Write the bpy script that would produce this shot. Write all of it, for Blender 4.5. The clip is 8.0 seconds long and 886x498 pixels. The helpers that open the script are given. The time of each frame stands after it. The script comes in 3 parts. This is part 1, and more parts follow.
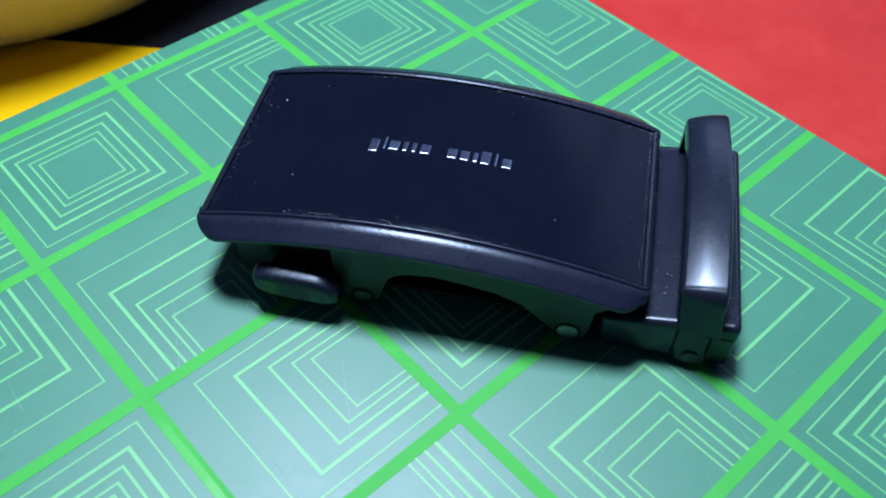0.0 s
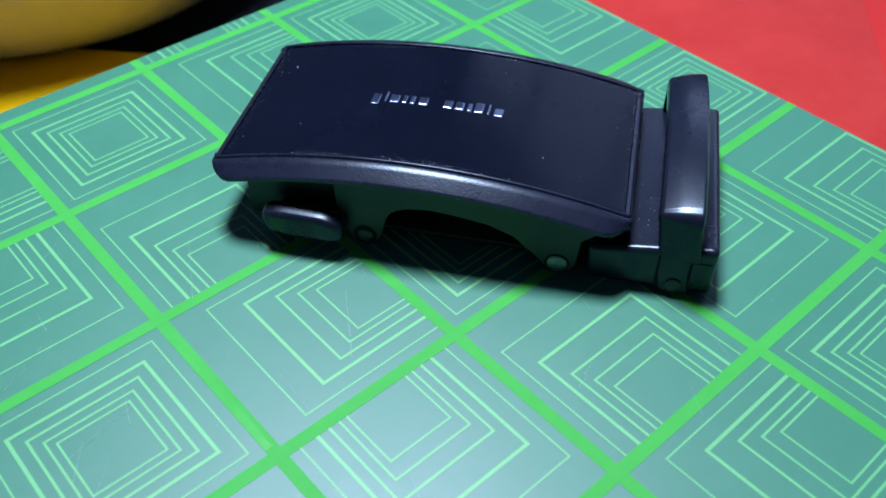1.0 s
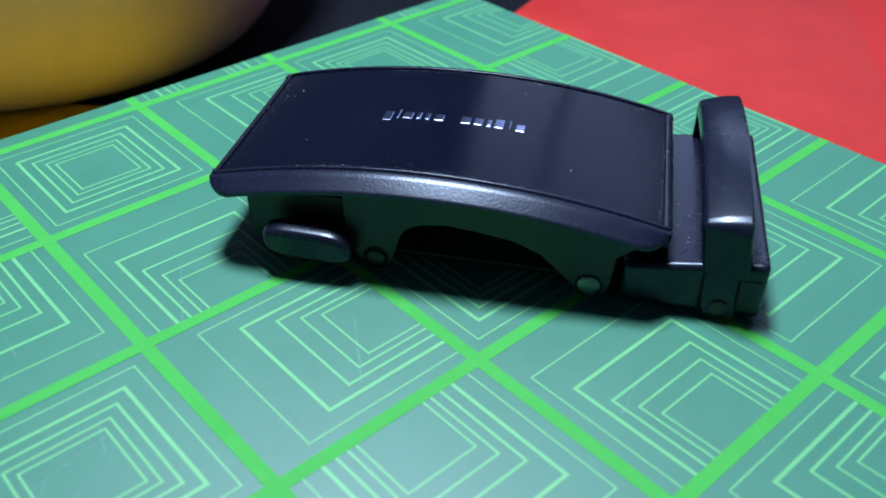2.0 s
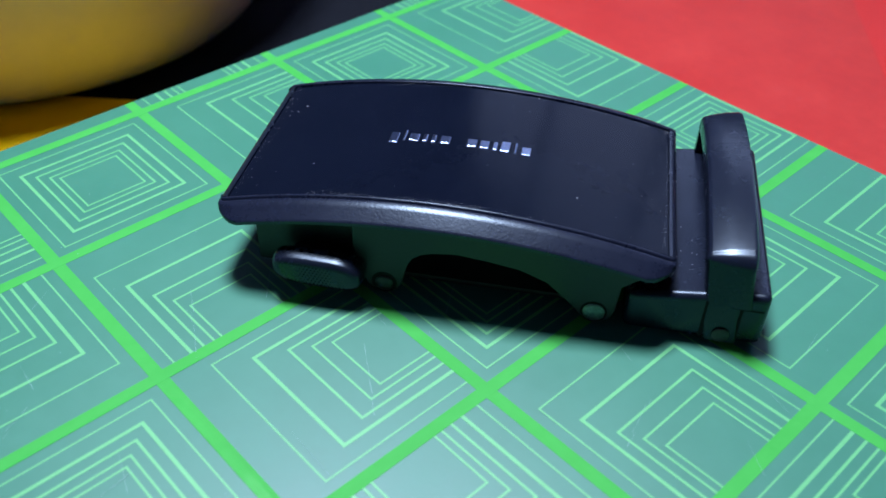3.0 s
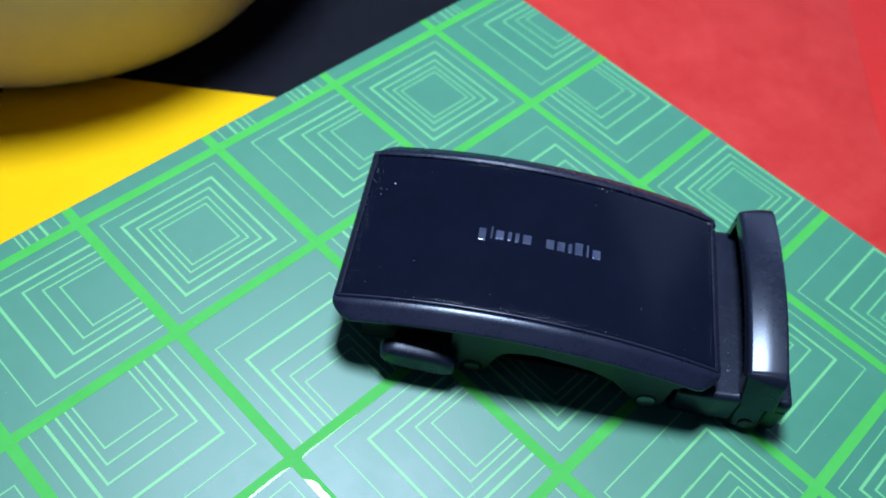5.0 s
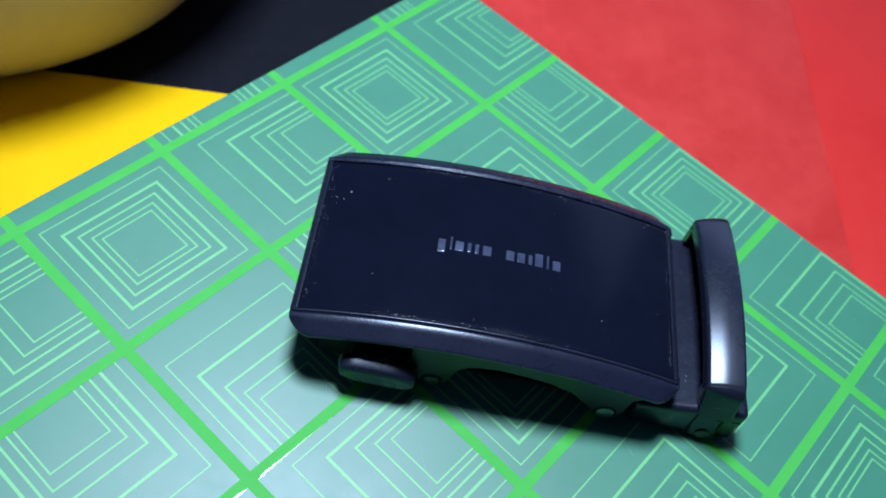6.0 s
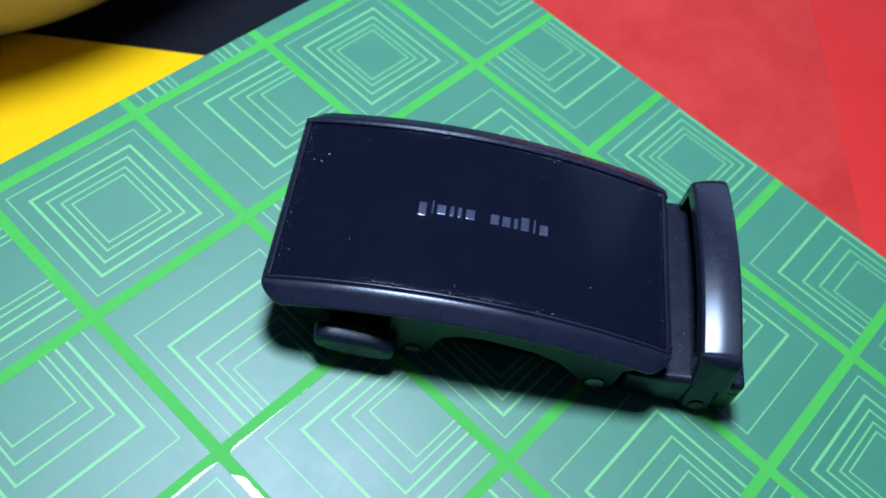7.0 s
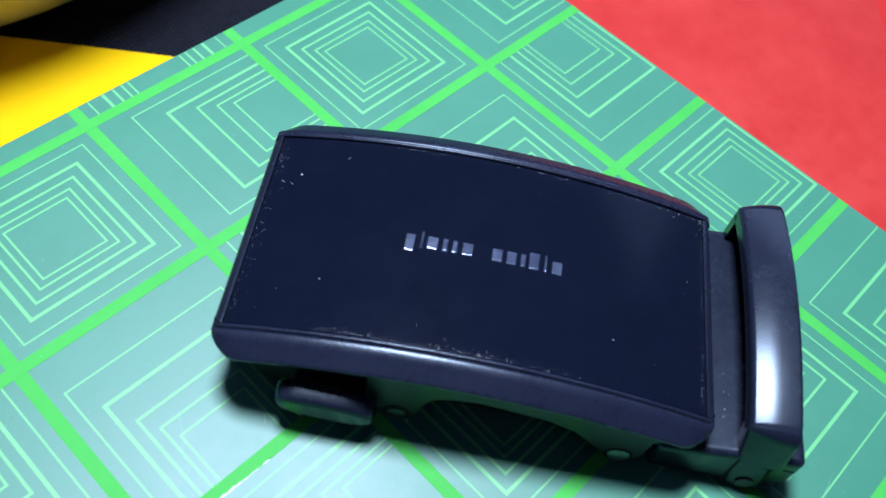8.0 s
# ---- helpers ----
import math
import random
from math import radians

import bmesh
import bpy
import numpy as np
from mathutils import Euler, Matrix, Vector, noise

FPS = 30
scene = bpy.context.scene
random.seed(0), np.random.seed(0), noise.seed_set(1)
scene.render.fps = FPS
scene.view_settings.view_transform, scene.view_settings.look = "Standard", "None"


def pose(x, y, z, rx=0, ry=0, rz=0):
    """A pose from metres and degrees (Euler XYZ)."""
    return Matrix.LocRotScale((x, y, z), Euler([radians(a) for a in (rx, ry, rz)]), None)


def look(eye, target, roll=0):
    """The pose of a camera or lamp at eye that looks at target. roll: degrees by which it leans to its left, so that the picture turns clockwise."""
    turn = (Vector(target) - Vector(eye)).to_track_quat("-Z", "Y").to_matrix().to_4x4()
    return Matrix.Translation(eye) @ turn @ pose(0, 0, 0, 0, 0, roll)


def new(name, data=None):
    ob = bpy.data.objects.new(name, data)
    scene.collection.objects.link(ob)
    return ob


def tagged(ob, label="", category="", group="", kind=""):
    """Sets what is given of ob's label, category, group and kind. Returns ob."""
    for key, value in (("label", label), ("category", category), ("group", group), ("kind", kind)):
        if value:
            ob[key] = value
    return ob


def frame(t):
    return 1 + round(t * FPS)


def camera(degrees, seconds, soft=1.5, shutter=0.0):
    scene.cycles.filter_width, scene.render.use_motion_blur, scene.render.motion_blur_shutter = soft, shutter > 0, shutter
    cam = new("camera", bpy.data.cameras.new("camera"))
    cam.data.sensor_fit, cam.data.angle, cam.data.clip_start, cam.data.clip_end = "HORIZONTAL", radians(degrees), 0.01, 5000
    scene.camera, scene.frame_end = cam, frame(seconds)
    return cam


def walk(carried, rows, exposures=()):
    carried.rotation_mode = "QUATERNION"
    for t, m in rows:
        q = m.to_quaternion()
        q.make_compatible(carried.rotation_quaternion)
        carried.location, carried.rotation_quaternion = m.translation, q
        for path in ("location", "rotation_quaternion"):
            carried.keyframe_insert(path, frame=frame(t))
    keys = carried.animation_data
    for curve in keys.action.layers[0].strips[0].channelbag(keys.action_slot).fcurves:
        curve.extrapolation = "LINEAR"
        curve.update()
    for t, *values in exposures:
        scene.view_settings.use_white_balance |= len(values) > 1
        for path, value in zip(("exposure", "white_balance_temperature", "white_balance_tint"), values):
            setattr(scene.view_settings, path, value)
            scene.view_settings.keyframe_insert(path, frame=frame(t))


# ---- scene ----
cam = camera(52.1, 8.0, soft=1.6)
PATH = [
    (0, (-0.01804, -0.18391, 0.12025), (-0.00892, -0.17459, 0.10508), 2.5),
    (0.2, (-0.01765, -0.19054, 0.11867), (-0.00877, -0.18092, 0.10355), 1.23),
    (0.5, (-0.02032, -0.19806, 0.11472), (-0.01135, -0.18817, 0.09983), 0.6),
    (0.7, (-0.02424, -0.20296, 0.11325), (-0.01510, -0.19276, 0.09868), 0.42),
    (1, (-0.03112, -0.20502, 0.11104), (-0.02149, -0.19436, 0.09712), 0.5),
    (1.2, (-0.03284, -0.20385, 0.10668), (-0.02289, -0.19293, 0.09320), 0.58),
    (1.5, (-0.03471, -0.20231, 0.09823), (-0.02425, -0.19091, 0.08556), 0.8),
    (1.7, (-0.03478, -0.20118, 0.09147), (-0.02407, -0.18958, 0.07919), 0.91),
    (2, (-0.03392, -0.20196, 0.08911), (-0.02300, -0.19012, 0.07725), 0.9),
    (2.2, (-0.03389, -0.20214, 0.09008), (-0.02283, -0.19021, 0.07844), 1.0),
    (3.3, (-0.02914, -0.19315, 0.10835), (-0.01914, -0.18249, 0.09471), 0.9),
    (3.5, (-0.02486, -0.19411, 0.11475), (-0.01537, -0.18359, 0.10063), 0.1),
    (3.7, (-0.02463, -0.19203, 0.12233), (-0.01539, -0.18166, 0.10793), 0.53),
    (4, (-0.02607, -0.18409, 0.13497), (-0.01725, -0.17423, 0.11997), 0.8),
    (4.2, (-0.02966, -0.17753, 0.13929), (-0.02077, -0.16820, 0.12400), 2.51),
    (4.5, (-0.03649, -0.16746, 0.14280), (-0.02719, -0.15890, 0.12730), 5.9),
    (4.7, (-0.04092, -0.16247, 0.14779), (-0.03138, -0.15445, 0.13215), 8.2),
    (5.8, (-0.04277, -0.14702, 0.15167), (-0.03199, -0.14090, 0.13597), 16.4),
    (6, (-0.04039, -0.14704, 0.15064), (-0.02966, -0.14112, 0.13484), 17.1),
    (6.2, (-0.03890, -0.14888, 0.14940), (-0.02823, -0.14303, 0.13352), 17.16),
    (6.5, (-0.03671, -0.15113, 0.14813), (-0.02630, -0.14533, 0.13207), 16.8),
    (6.7, (-0.03659, -0.15109, 0.14823), (-0.02623, -0.14535, 0.13211), 16.95),
    (7, (-0.03304, -0.15050, 0.14455), (-0.02285, -0.14467, 0.12836), 16.2),
    (7.1, (-0.02880, -0.14745, 0.14085), (-0.01867, -0.14147, 0.12468), 15.56),
    (7.2, (-0.02375, -0.14411, 0.13550), (-0.01370, -0.13796, 0.11934), 14.81),
    (7.3, (-0.01967, -0.14292, 0.13372), (-0.00987, -0.13671, 0.11743), 14.11),
    (7.5, (-0.01535, -0.14221, 0.13027), (-0.00567, -0.13586, 0.11397), 13.5),
    (7.7, (-0.01261, -0.14187, 0.12846), (-0.00299, -0.13555, 0.11211), 13.57),
    (8, (-0.01036, -0.14357, 0.12644), (-0.00080, -0.13711, 0.11011), 12.9),
]
cam.data.dof.use_dof, cam.data.dof.focus_distance, cam.data.dof.aperture_fstop = True, 0.154, 23.0
walk(cam, [(t, look(eye, target, roll)) for t, eye, target, roll in PATH], exposures=((0.0, 0.0), (4.5, 0.0), (6.5, -0.08), (7.2, -0.08), (7.5, -0.02), (8.0, 0.24)))


# ---- world and light ----
def make_world():
    world = bpy.data.worlds.new("world")
    world.use_nodes = True
    back = world.node_tree.nodes["Background"]
    back.inputs["Color"].default_value = (0.52, 0.64, 1.0, 1)
    back.inputs["Strength"].default_value = 2.3
    scene.world = world


def lamp(name, place, target, watts, size, colour):
    data = bpy.data.lights.new(name, "AREA")
    data.shape, data.size, data.energy, data.color = "DISK", size, watts, colour
    ob = new(name, data)
    ob.matrix_world = look(place, target)
    return ob


make_world()
# the cool white lamp over the table
lamp("lamp_light", (0.0813, -0.0261, 0.40), (0.05, -0.10, 0.0), 3.35, 0.105, (0.76, 0.895, 1.08))


# ---- materials ----
def material(name, colour, rough=0.5, metal=0.0, specular=0.5):
    m = bpy.data.materials.new(name)
    m.use_nodes = True
    p = m.node_tree.nodes["Principled BSDF"]
    p.inputs["Base Color"].default_value = (*colour, 1)
    p.inputs["Roughness"].default_value = rough
    p.inputs["Metallic"].default_value = metal
    p.inputs["Specular IOR Level"].default_value = specular
    return m


def node(m, kind, **inputs):
    n = m.node_tree.nodes.new(kind)
    for key, value in inputs.items():
        n.inputs[key.replace("_", " ")].default_value = value
    return n


def join(m, a, out, b, into):
    m.node_tree.links.new(a.outputs[out], b.inputs[into])


def grained(name, dark, light, scale, rough=(0.4, 0.6), bump=0.0, bump_scale=None, metal=0.0, fine=6.0, specular=0.5, coat=0.0, sheen=None):
    """A surface whose colour, gloss and relief vary at two scales; scale in waves per metre."""
    m = material(name, dark, rough[0], metal, specular)
    p = m.node_tree.nodes["Principled BSDF"]
    where = node(m, "ShaderNodeTexCoord")
    broad = node(m, "ShaderNodeTexNoise", Scale=scale, Detail=4.0, Roughness=0.6)
    small = node(m, "ShaderNodeTexNoise", Scale=scale * fine, Detail=3.0, Roughness=0.6)
    for n in (broad, small):
        join(m, where, "Object", n, "Vector")
    mean = node(m, "ShaderNodeMix")
    mean.data_type = "FLOAT"
    mean.inputs[0].default_value = 0.4
    m.node_tree.links.new(broad.outputs["Fac"], mean.inputs[2])
    m.node_tree.links.new(small.outputs["Fac"], mean.inputs[3])
    ramp = node(m, "ShaderNodeValToRGB")
    ramp.color_ramp.elements[0].position, ramp.color_ramp.elements[1].position = 0.35, 0.65
    ramp.color_ramp.elements[0].color, ramp.color_ramp.elements[1].color = (*dark, 1), (*light, 1)
    m.node_tree.links.new(mean.outputs[0], ramp.inputs[0])
    join(m, ramp, "Color", p, "Base Color")
    gloss = node(m, "ShaderNodeMapRange")
    gloss.inputs["From Min"].default_value, gloss.inputs["From Max"].default_value = 0.3, 0.7
    gloss.inputs["To Min"].default_value, gloss.inputs["To Max"].default_value = rough
    m.node_tree.links.new(mean.outputs[0], gloss.inputs["Value"])
    join(m, gloss, "Result", p, "Roughness")
    if sheen:
        p.inputs["Specular Tint"].default_value = (*sheen, 1)
    if coat:
        p.inputs["Coat Weight"].default_value, p.inputs["Coat Roughness"].default_value = coat, 0.25
    if bump:
        relief = node(m, "ShaderNodeTexNoise", Scale=bump_scale or scale * fine, Detail=2.0)
        join(m, where, "Object", relief, "Vector")
        b = node(m, "ShaderNodeBump", Strength=bump, Distance=0.0002)
        join(m, relief, "Fac", b, "Height")
        join(m, b, "Normal", p, "Normal")
    return m


LID_GREEN = grained("printed_teal_card", (0.035, 0.203, 0.124), (0.041, 0.223, 0.138), 55, (0.44, 0.51), 0.05, 1500, specular=0.78, sheen=(0.92, 0.82, 1.0))
LINE_GREEN = grained("bright_green_ink", (0.056, 0.39, 0.068), (0.070, 0.43, 0.082), 60, (0.54, 0.64), specular=0.14)
LINE_PALE = grained("pale_green_ink", (0.124, 0.455, 0.183), (0.146, 0.50, 0.207), 90, (0.46, 0.53), specular=0.62)
# smoother green ink, added so that its strips mirror the lamp as white glints
GLINT_GLOSS = grained("glossy_green_ink", (0.062, 0.42, 0.075), (0.076, 0.46, 0.09), 60, (0.19, 0.25), 0.02, 900)
SCRATCH = grained("pale_scratch", (0.16, 0.34, 0.31), (0.26, 0.44, 0.42), 300, (0.4, 0.6))
RED = grained("red_card", (0.51, 0.022, 0.019), (0.61, 0.042, 0.036), 38, (0.42, 0.55), 0.04, 900, specular=0.32)
RED_DEEP = grained("deep_red_layer", (0.60, 0.018, 0.015), (0.66, 0.028, 0.023), 30, (0.42, 0.5), 0.03, 900, specular=0.35)
YELLOW = grained("yellow_card", (0.84, 0.49, 0.002), (0.88, 0.52, 0.003), 40, (0.5, 0.6), 0.02, 900, specular=0.15)
NAVY = grained("navy_card", (0.016, 0.032, 0.13), (0.02, 0.04, 0.15), 40, (0.5, 0.6))
CLOTH = grained("black_cloth", (0.004, 0.005, 0.011), (0.009, 0.010, 0.019), 300, (0.75, 0.95), specular=0.2)


def weave(m, period, deep):
    """A twill of crossed threads as relief, one thread every so many metres."""
    p = m.node_tree.nodes["Principled BSDF"]
    where = node(m, "ShaderNodeTexCoord")
    waves = []
    for axis in ("X", "Y"):
        w = node(m, "ShaderNodeTexWave", Scale=2 * math.pi / (20 * period), Distortion=1.2, Detail=2.0)
        w.bands_direction = axis
        join(m, where, "Object", w, "Vector")
        waves.append(w)
    both = node(m, "ShaderNodeMath")
    both.operation = "MAXIMUM"
    m.node_tree.links.new(waves[0].outputs["Fac"], both.inputs[0])
    m.node_tree.links.new(waves[1].outputs["Fac"], both.inputs[1])
    b = node(m, "ShaderNodeBump", Strength=1.0, Distance=deep)
    m.node_tree.links.new(both.outputs[0], b.inputs["Height"])
    join(m, b, "Normal", p, "Normal")


weave(CLOTH, 0.0011, 0.0005)
BLACK = grained("satin_black_metal", (0.007, 0.009, 0.020), (0.009, 0.012, 0.025), 150, (0.24, 0.29), 0.03, 3500, sheen=(0.72, 0.82, 1.0))
BLACK_LIP = grained("grained_black_metal", (0.008, 0.010, 0.024), (0.011, 0.013, 0.030), 150, (0.25, 0.31), 0.11, 2600, sheen=(0.72, 0.82, 1.0))
BLACK_SIDE = grained("dull_black_metal", (0.012, 0.013, 0.015), (0.017, 0.018, 0.020), 200, (0.34, 0.45), 0.15, 1500)
GLASS_BLACK = grained("black_glass", (0.003, 0.0045, 0.012), (0.004, 0.006, 0.015), 60, (0.14, 0.19), specular=0.09, sheen=(0.70, 0.80, 1.0))
SLATE = grained("polished_slate_metal", (0.30, 0.35, 0.52), (0.38, 0.44, 0.62), 500, (0.14, 0.22), 0.10, 2500, metal=1.0)
STEEL = grained("dull_steel_rivet", (0.09, 0.11, 0.10), (0.26, 0.28, 0.27), 900, (0.3, 0.5), 0.4, 2500, metal=1.0)
DARK_RIVET = grained("blackened_rivet", (0.012, 0.012, 0.013), (0.03, 0.03, 0.03), 900, (0.3, 0.45), 0.3, 2500)
# near-black colour that stands in for the shade inside recesses
RECESS_SHADE = grained("painted_recess_shade", (0.003, 0.003, 0.004), (0.006, 0.006, 0.007), 900, (0.6, 0.8), specular=0.2)
DUST = material("white_dust", (0.85, 0.87, 0.9), 0.7)
CREAM = grained("cream_ceramic", (0.58, 0.53, 0.54), (0.64, 0.58, 0.58), 25, (0.42, 0.52), specular=0.45)
WALL = grained("grey_wall_paint", (0.60, 0.67, 0.82), (0.64, 0.71, 0.86), 2, (0.8, 0.9))
FLOOR = grained("dark_wood_floor", (0.10, 0.06, 0.04), (0.16, 0.10, 0.06), 5, (0.4, 0.6))
PANE = material("window_glass", (1, 1, 1), 0.02)
PANE.node_tree.nodes["Principled BSDF"].inputs["Transmission Weight"].default_value = 1.0
LEG = grained("dark_table_wood", (0.05, 0.03, 0.02), (0.09, 0.05, 0.03), 12, (0.4, 0.6))


# ---- mesh helpers ----
def mesh_of(bm, name, mat, smooth=True):
    bmesh.ops.recalc_face_normals(bm, faces=bm.faces)
    data = bpy.data.meshes.new(name)
    bm.to_mesh(data)
    bm.free()
    data.materials.append(mat)
    for f in data.polygons:
        f.use_smooth = smooth
    return data


def weighted(data, limit=50):
    """Shading normals weighted by area, so that large flat faces stay flat between their rounded edges."""
    cos = math.cos(radians(limit))
    faces = [[] for _ in data.vertices]
    for f in data.polygons:
        for v in f.vertices:
            faces[v].append((f.normal.copy(), f.area ** 2))
    normals = []
    for f in data.polygons:
        for v in f.vertices:
            n = Vector()
            for other, weight in faces[v]:
                if other.dot(f.normal) > cos:
                    n += other * weight
            normals.append(n.normalized() if n.length > 0 else f.normal.copy())
    data.normals_split_custom_set(normals)
    return data


def sharp(data, degrees=35):
    """Keeps the edges crisp that bend by more than so many degrees."""
    data.set_sharp_from_angle(angle=radians(degrees))
    return data


def part(name, bm, mat, parent, label="", m=None, smooth=True):
    data = mesh_of(bm, name, mat, smooth)
    ob = new(name, weighted(data) if smooth and len(data.polygons) < 3000 else sharp(data))
    ob.parent = parent
    if m is not None:
        ob.matrix_basis = m
    if label:
        ob["label"] = label
    return ob


def thing(name, label, category, m=None, kind="", group=""):
    ob = new(name)
    ob.empty_display_size = 0.01
    if m is not None:
        ob.matrix_basis = m
    return tagged(ob, label, category, group, kind)


def box(bm, x0, x1, y0, y1, z0, z1, bevel=0.0, segments=2):
    made = bmesh.ops.create_cube(bm, size=1)["verts"]
    for v in made:
        v.co = Vector(((x0 + x1) / 2 + v.co.x * (x1 - x0), (y0 + y1) / 2 + v.co.y * (y1 - y0), (z0 + z1) / 2 + v.co.z * (z1 - z0)))
    if bevel:
        edges = list({e for v in made for e in v.link_edges})
        bmesh.ops.bevel(bm, geom=edges, offset=bevel, segments=segments, profile=0.6, affect="EDGES", clamp_overlap=True)
    return bm


def boxed(*a, **k):
    return box(bmesh.new(), *a, **k)


def lathe(profile, steps=64):
    """A turned body: profile of (radius, height) from the axis below to the axis above."""
    bm = bmesh.new()
    rings = []
    for r, z in profile:
        if r < 1e-6:
            rings.append([bm.verts.new((0, 0, z))])
        else:
            rings.append([bm.verts.new((r * math.cos(2 * math.pi * k / steps), r * math.sin(2 * math.pi * k / steps), z)) for k in range(steps)])
    for a, b in zip(rings, rings[1:]):
        for k in range(steps):
            n = (k + 1) % steps
            if len(a) == 1 and len(b) > 1:
                bm.faces.new((a[0], b[k], b[n]))
            elif len(b) == 1 and len(a) > 1:
                bm.faces.new((a[k], a[n], b[0]))
            elif len(a) > 1:
                bm.faces.new((a[k], a[n], b[n], b[k]))
    return bm


def slab(outline, z0, z1, bevel=0.0):
    """A flat plate over an outline of (x, y)."""
    bm = bmesh.new()
    low = [bm.verts.new((x, y, z0)) for x, y in outline]
    high = [bm.verts.new((x, y, z1)) for x, y in outline]
    bm.faces.new(low[::-1])
    top = bm.faces.new(high)
    n = len(outline)
    for k in range(n):
        bm.faces.new((low[k], low[(k + 1) % n], high[(k + 1) % n], high[k]))
    if bevel:
        bmesh.ops.bevel(bm, geom=list(top.edges), offset=bevel, segments=2, profile=0.6, affect="EDGES")
    return bm


# ---- the room and the table ----
ROOM = (-1.2, 1.4, -1.2, 1.4)
TABLE_Z = -0.0245
FLOOR_Z = TABLE_Z - 0.75
x0, x1, y0, y1 = ROOM
for name, dims, mat, label in (
    ("floor", (x0 - 0.1, x1 + 0.1, y0 - 0.1, y1 + 0.1, FLOOR_Z - 0.1, FLOOR_Z), FLOOR, "dark wooden floor under the table"),
    ("ceiling", (x0 - 0.1, x1 + 0.1, y0 - 0.1, y1 + 0.1, 1.45, 1.55), WALL, "plain grey painted ceiling of the room"),
    ("wall_north", (x0, x1, y1, y1 + 0.1, FLOOR_Z, 1.45), WALL, "plain grey painted wall of the room"),
    ("wall_south", (x0, x1, y0 - 0.1, y0, FLOOR_Z, 1.45), WALL, "plain grey painted wall of the room"),
    ("wall_west", (x0 - 0.1, x0, y0 - 0.1, y1 + 0.1, FLOOR_Z, 1.45), WALL, "plain grey painted wall of the room"),
):
    ob = new(name, mesh_of(boxed(*dims), name, mat, False))
    tagged(ob, label, name.split("_")[0], kind="structure")


def build_window_wall():
    """The east wall with a window in it, dusk outside."""
    a0, a1, z0, z1 = -0.25, 1.25, 0.60, 1.32
    bm = bmesh.new()
    for dims in ((y0 - 0.1, y1 + 0.1, FLOOR_Z, z0), (y0 - 0.1, y1 + 0.1, z1, 1.45), (y0 - 0.1, a0, z0, z1), (a1, y1 + 0.1, z0, z1)):
        box(bm, x1, x1 + 0.1, *dims)
    wall = new("wall_east", mesh_of(bm, "wall_east", WALL, False))
    tagged(wall, "plain painted wall with a window", "wall", kind="structure")
    window = thing("window_1", "white window with bluish dusk outside", "window", kind="structure")
    w = 0.035
    for name, dims in (("window_frame", (a0, a1, z0, z0 + w)), ("window_frame", (a0, a1, z1 - w, z1)), ("window_frame", (a0, a0 + w, z0 + w, z1 - w)), ("window_frame", (a1 - w, a1, z0 + w, z1 - w)), ("mullion", (0.235, 0.265, z0 + w, z1 - w)), ("mullion", (0.735, 0.765, z0 + w, z1 - w))):
        part(name, boxed(x1 + 0.03, x1 + 0.07, *dims, bevel=0.003), WALL, window)
    for p, q in ((a0 + w, 0.235), (0.265, 0.735), (0.765, a1 - w)):
        pane = part("pane", boxed(x1 + 0.047, x1 + 0.053, p, q, z0 + w, z1 - w), PANE, window)
        pane.visible_shadow = False


build_window_wall()


def build_table():
    t = thing("table", "table covered with dark navy-black woven cloth", "table")
    part("cloth_top", boxed(-0.45, 0.65, -0.5, 0.5, TABLE_Z - 0.025, TABLE_Z, bevel=0.004), CLOTH, t, "navy-black woven cloth")
    for x in (-0.40, 0.60):
        for y in (-0.45, 0.45):
            part("leg", boxed(x - 0.025, x + 0.025, y - 0.025, y + 0.025, FLOOR_Z, TABLE_Z - 0.025, bevel=0.003), LEG, t)
    return t


build_table()

# ---- the cards round the box ----
S = 0.034  # one cell of the printed grid
LID_X0, LID_X1, LID_Y0, LID_Y1 = -5.3 * S, 3.845 * S, -9.2 * S, -0.853 * S


def build_card(name, label, category, outline, z0, z1, mat):
    c = new(name, sharp(mesh_of(slab(outline, z0, z1, 0.00006), name, mat)))
    return tagged(c, label, category)


LOW = TABLE_Z
def oblong(px, py, degrees, w, d):
    """Four corners of an oblong with one corner at px, py."""
    a = radians(degrees)
    u, v = Vector((math.cos(a), math.sin(a))), Vector((-math.sin(a), math.cos(a)))
    p = Vector((px, py))
    return [tuple(p), tuple(p + u * w), tuple(p + u * w + v * d), tuple(p + v * d)]


# a yellow card and a navy one beside it behind the printed box, a red one with a deeper red layer along the box's side
YU, YV = Vector((0.675, -0.738)), Vector((-0.82, -0.571))
corner = Vector((0.0237, 0.0417))
build_card("yellow_card", "bright yellow card lying on the dark cloth beside the green box", "card", [tuple(corner), tuple(corner + YV * 0.16), tuple(corner + YV * 0.16 + YU * 0.085), tuple(corner + YU * 0.085)], LOW, LOW + 0.0004, YELLOW)
build_card("navy_card", "dark navy blue card beside the yellow card", "card", oblong(0.0237 + 0.0001, 0.0417 + 0.0004, 214.9, 0.16, -0.06), LOW, LOW + 0.0004, NAVY)
build_card("red_card", "large scuffed red card lying along the green box", "card", [(0.137, -0.36), (0.48, -0.36), (0.48, 0.09), (0.137, -0.02)], LOW, LOW + 0.0004, RED)
# thin layer that makes one part of the red card a deeper red
build_card("red_card", "deeper red layer over part of the large scuffed red card", "card", [(0.1372, -0.3598), (0.4798, -0.3598), (0.4798, 0.089), (0.1372, -0.1758)], LOW + 0.0004, LOW + 0.0005, RED_DEEP)


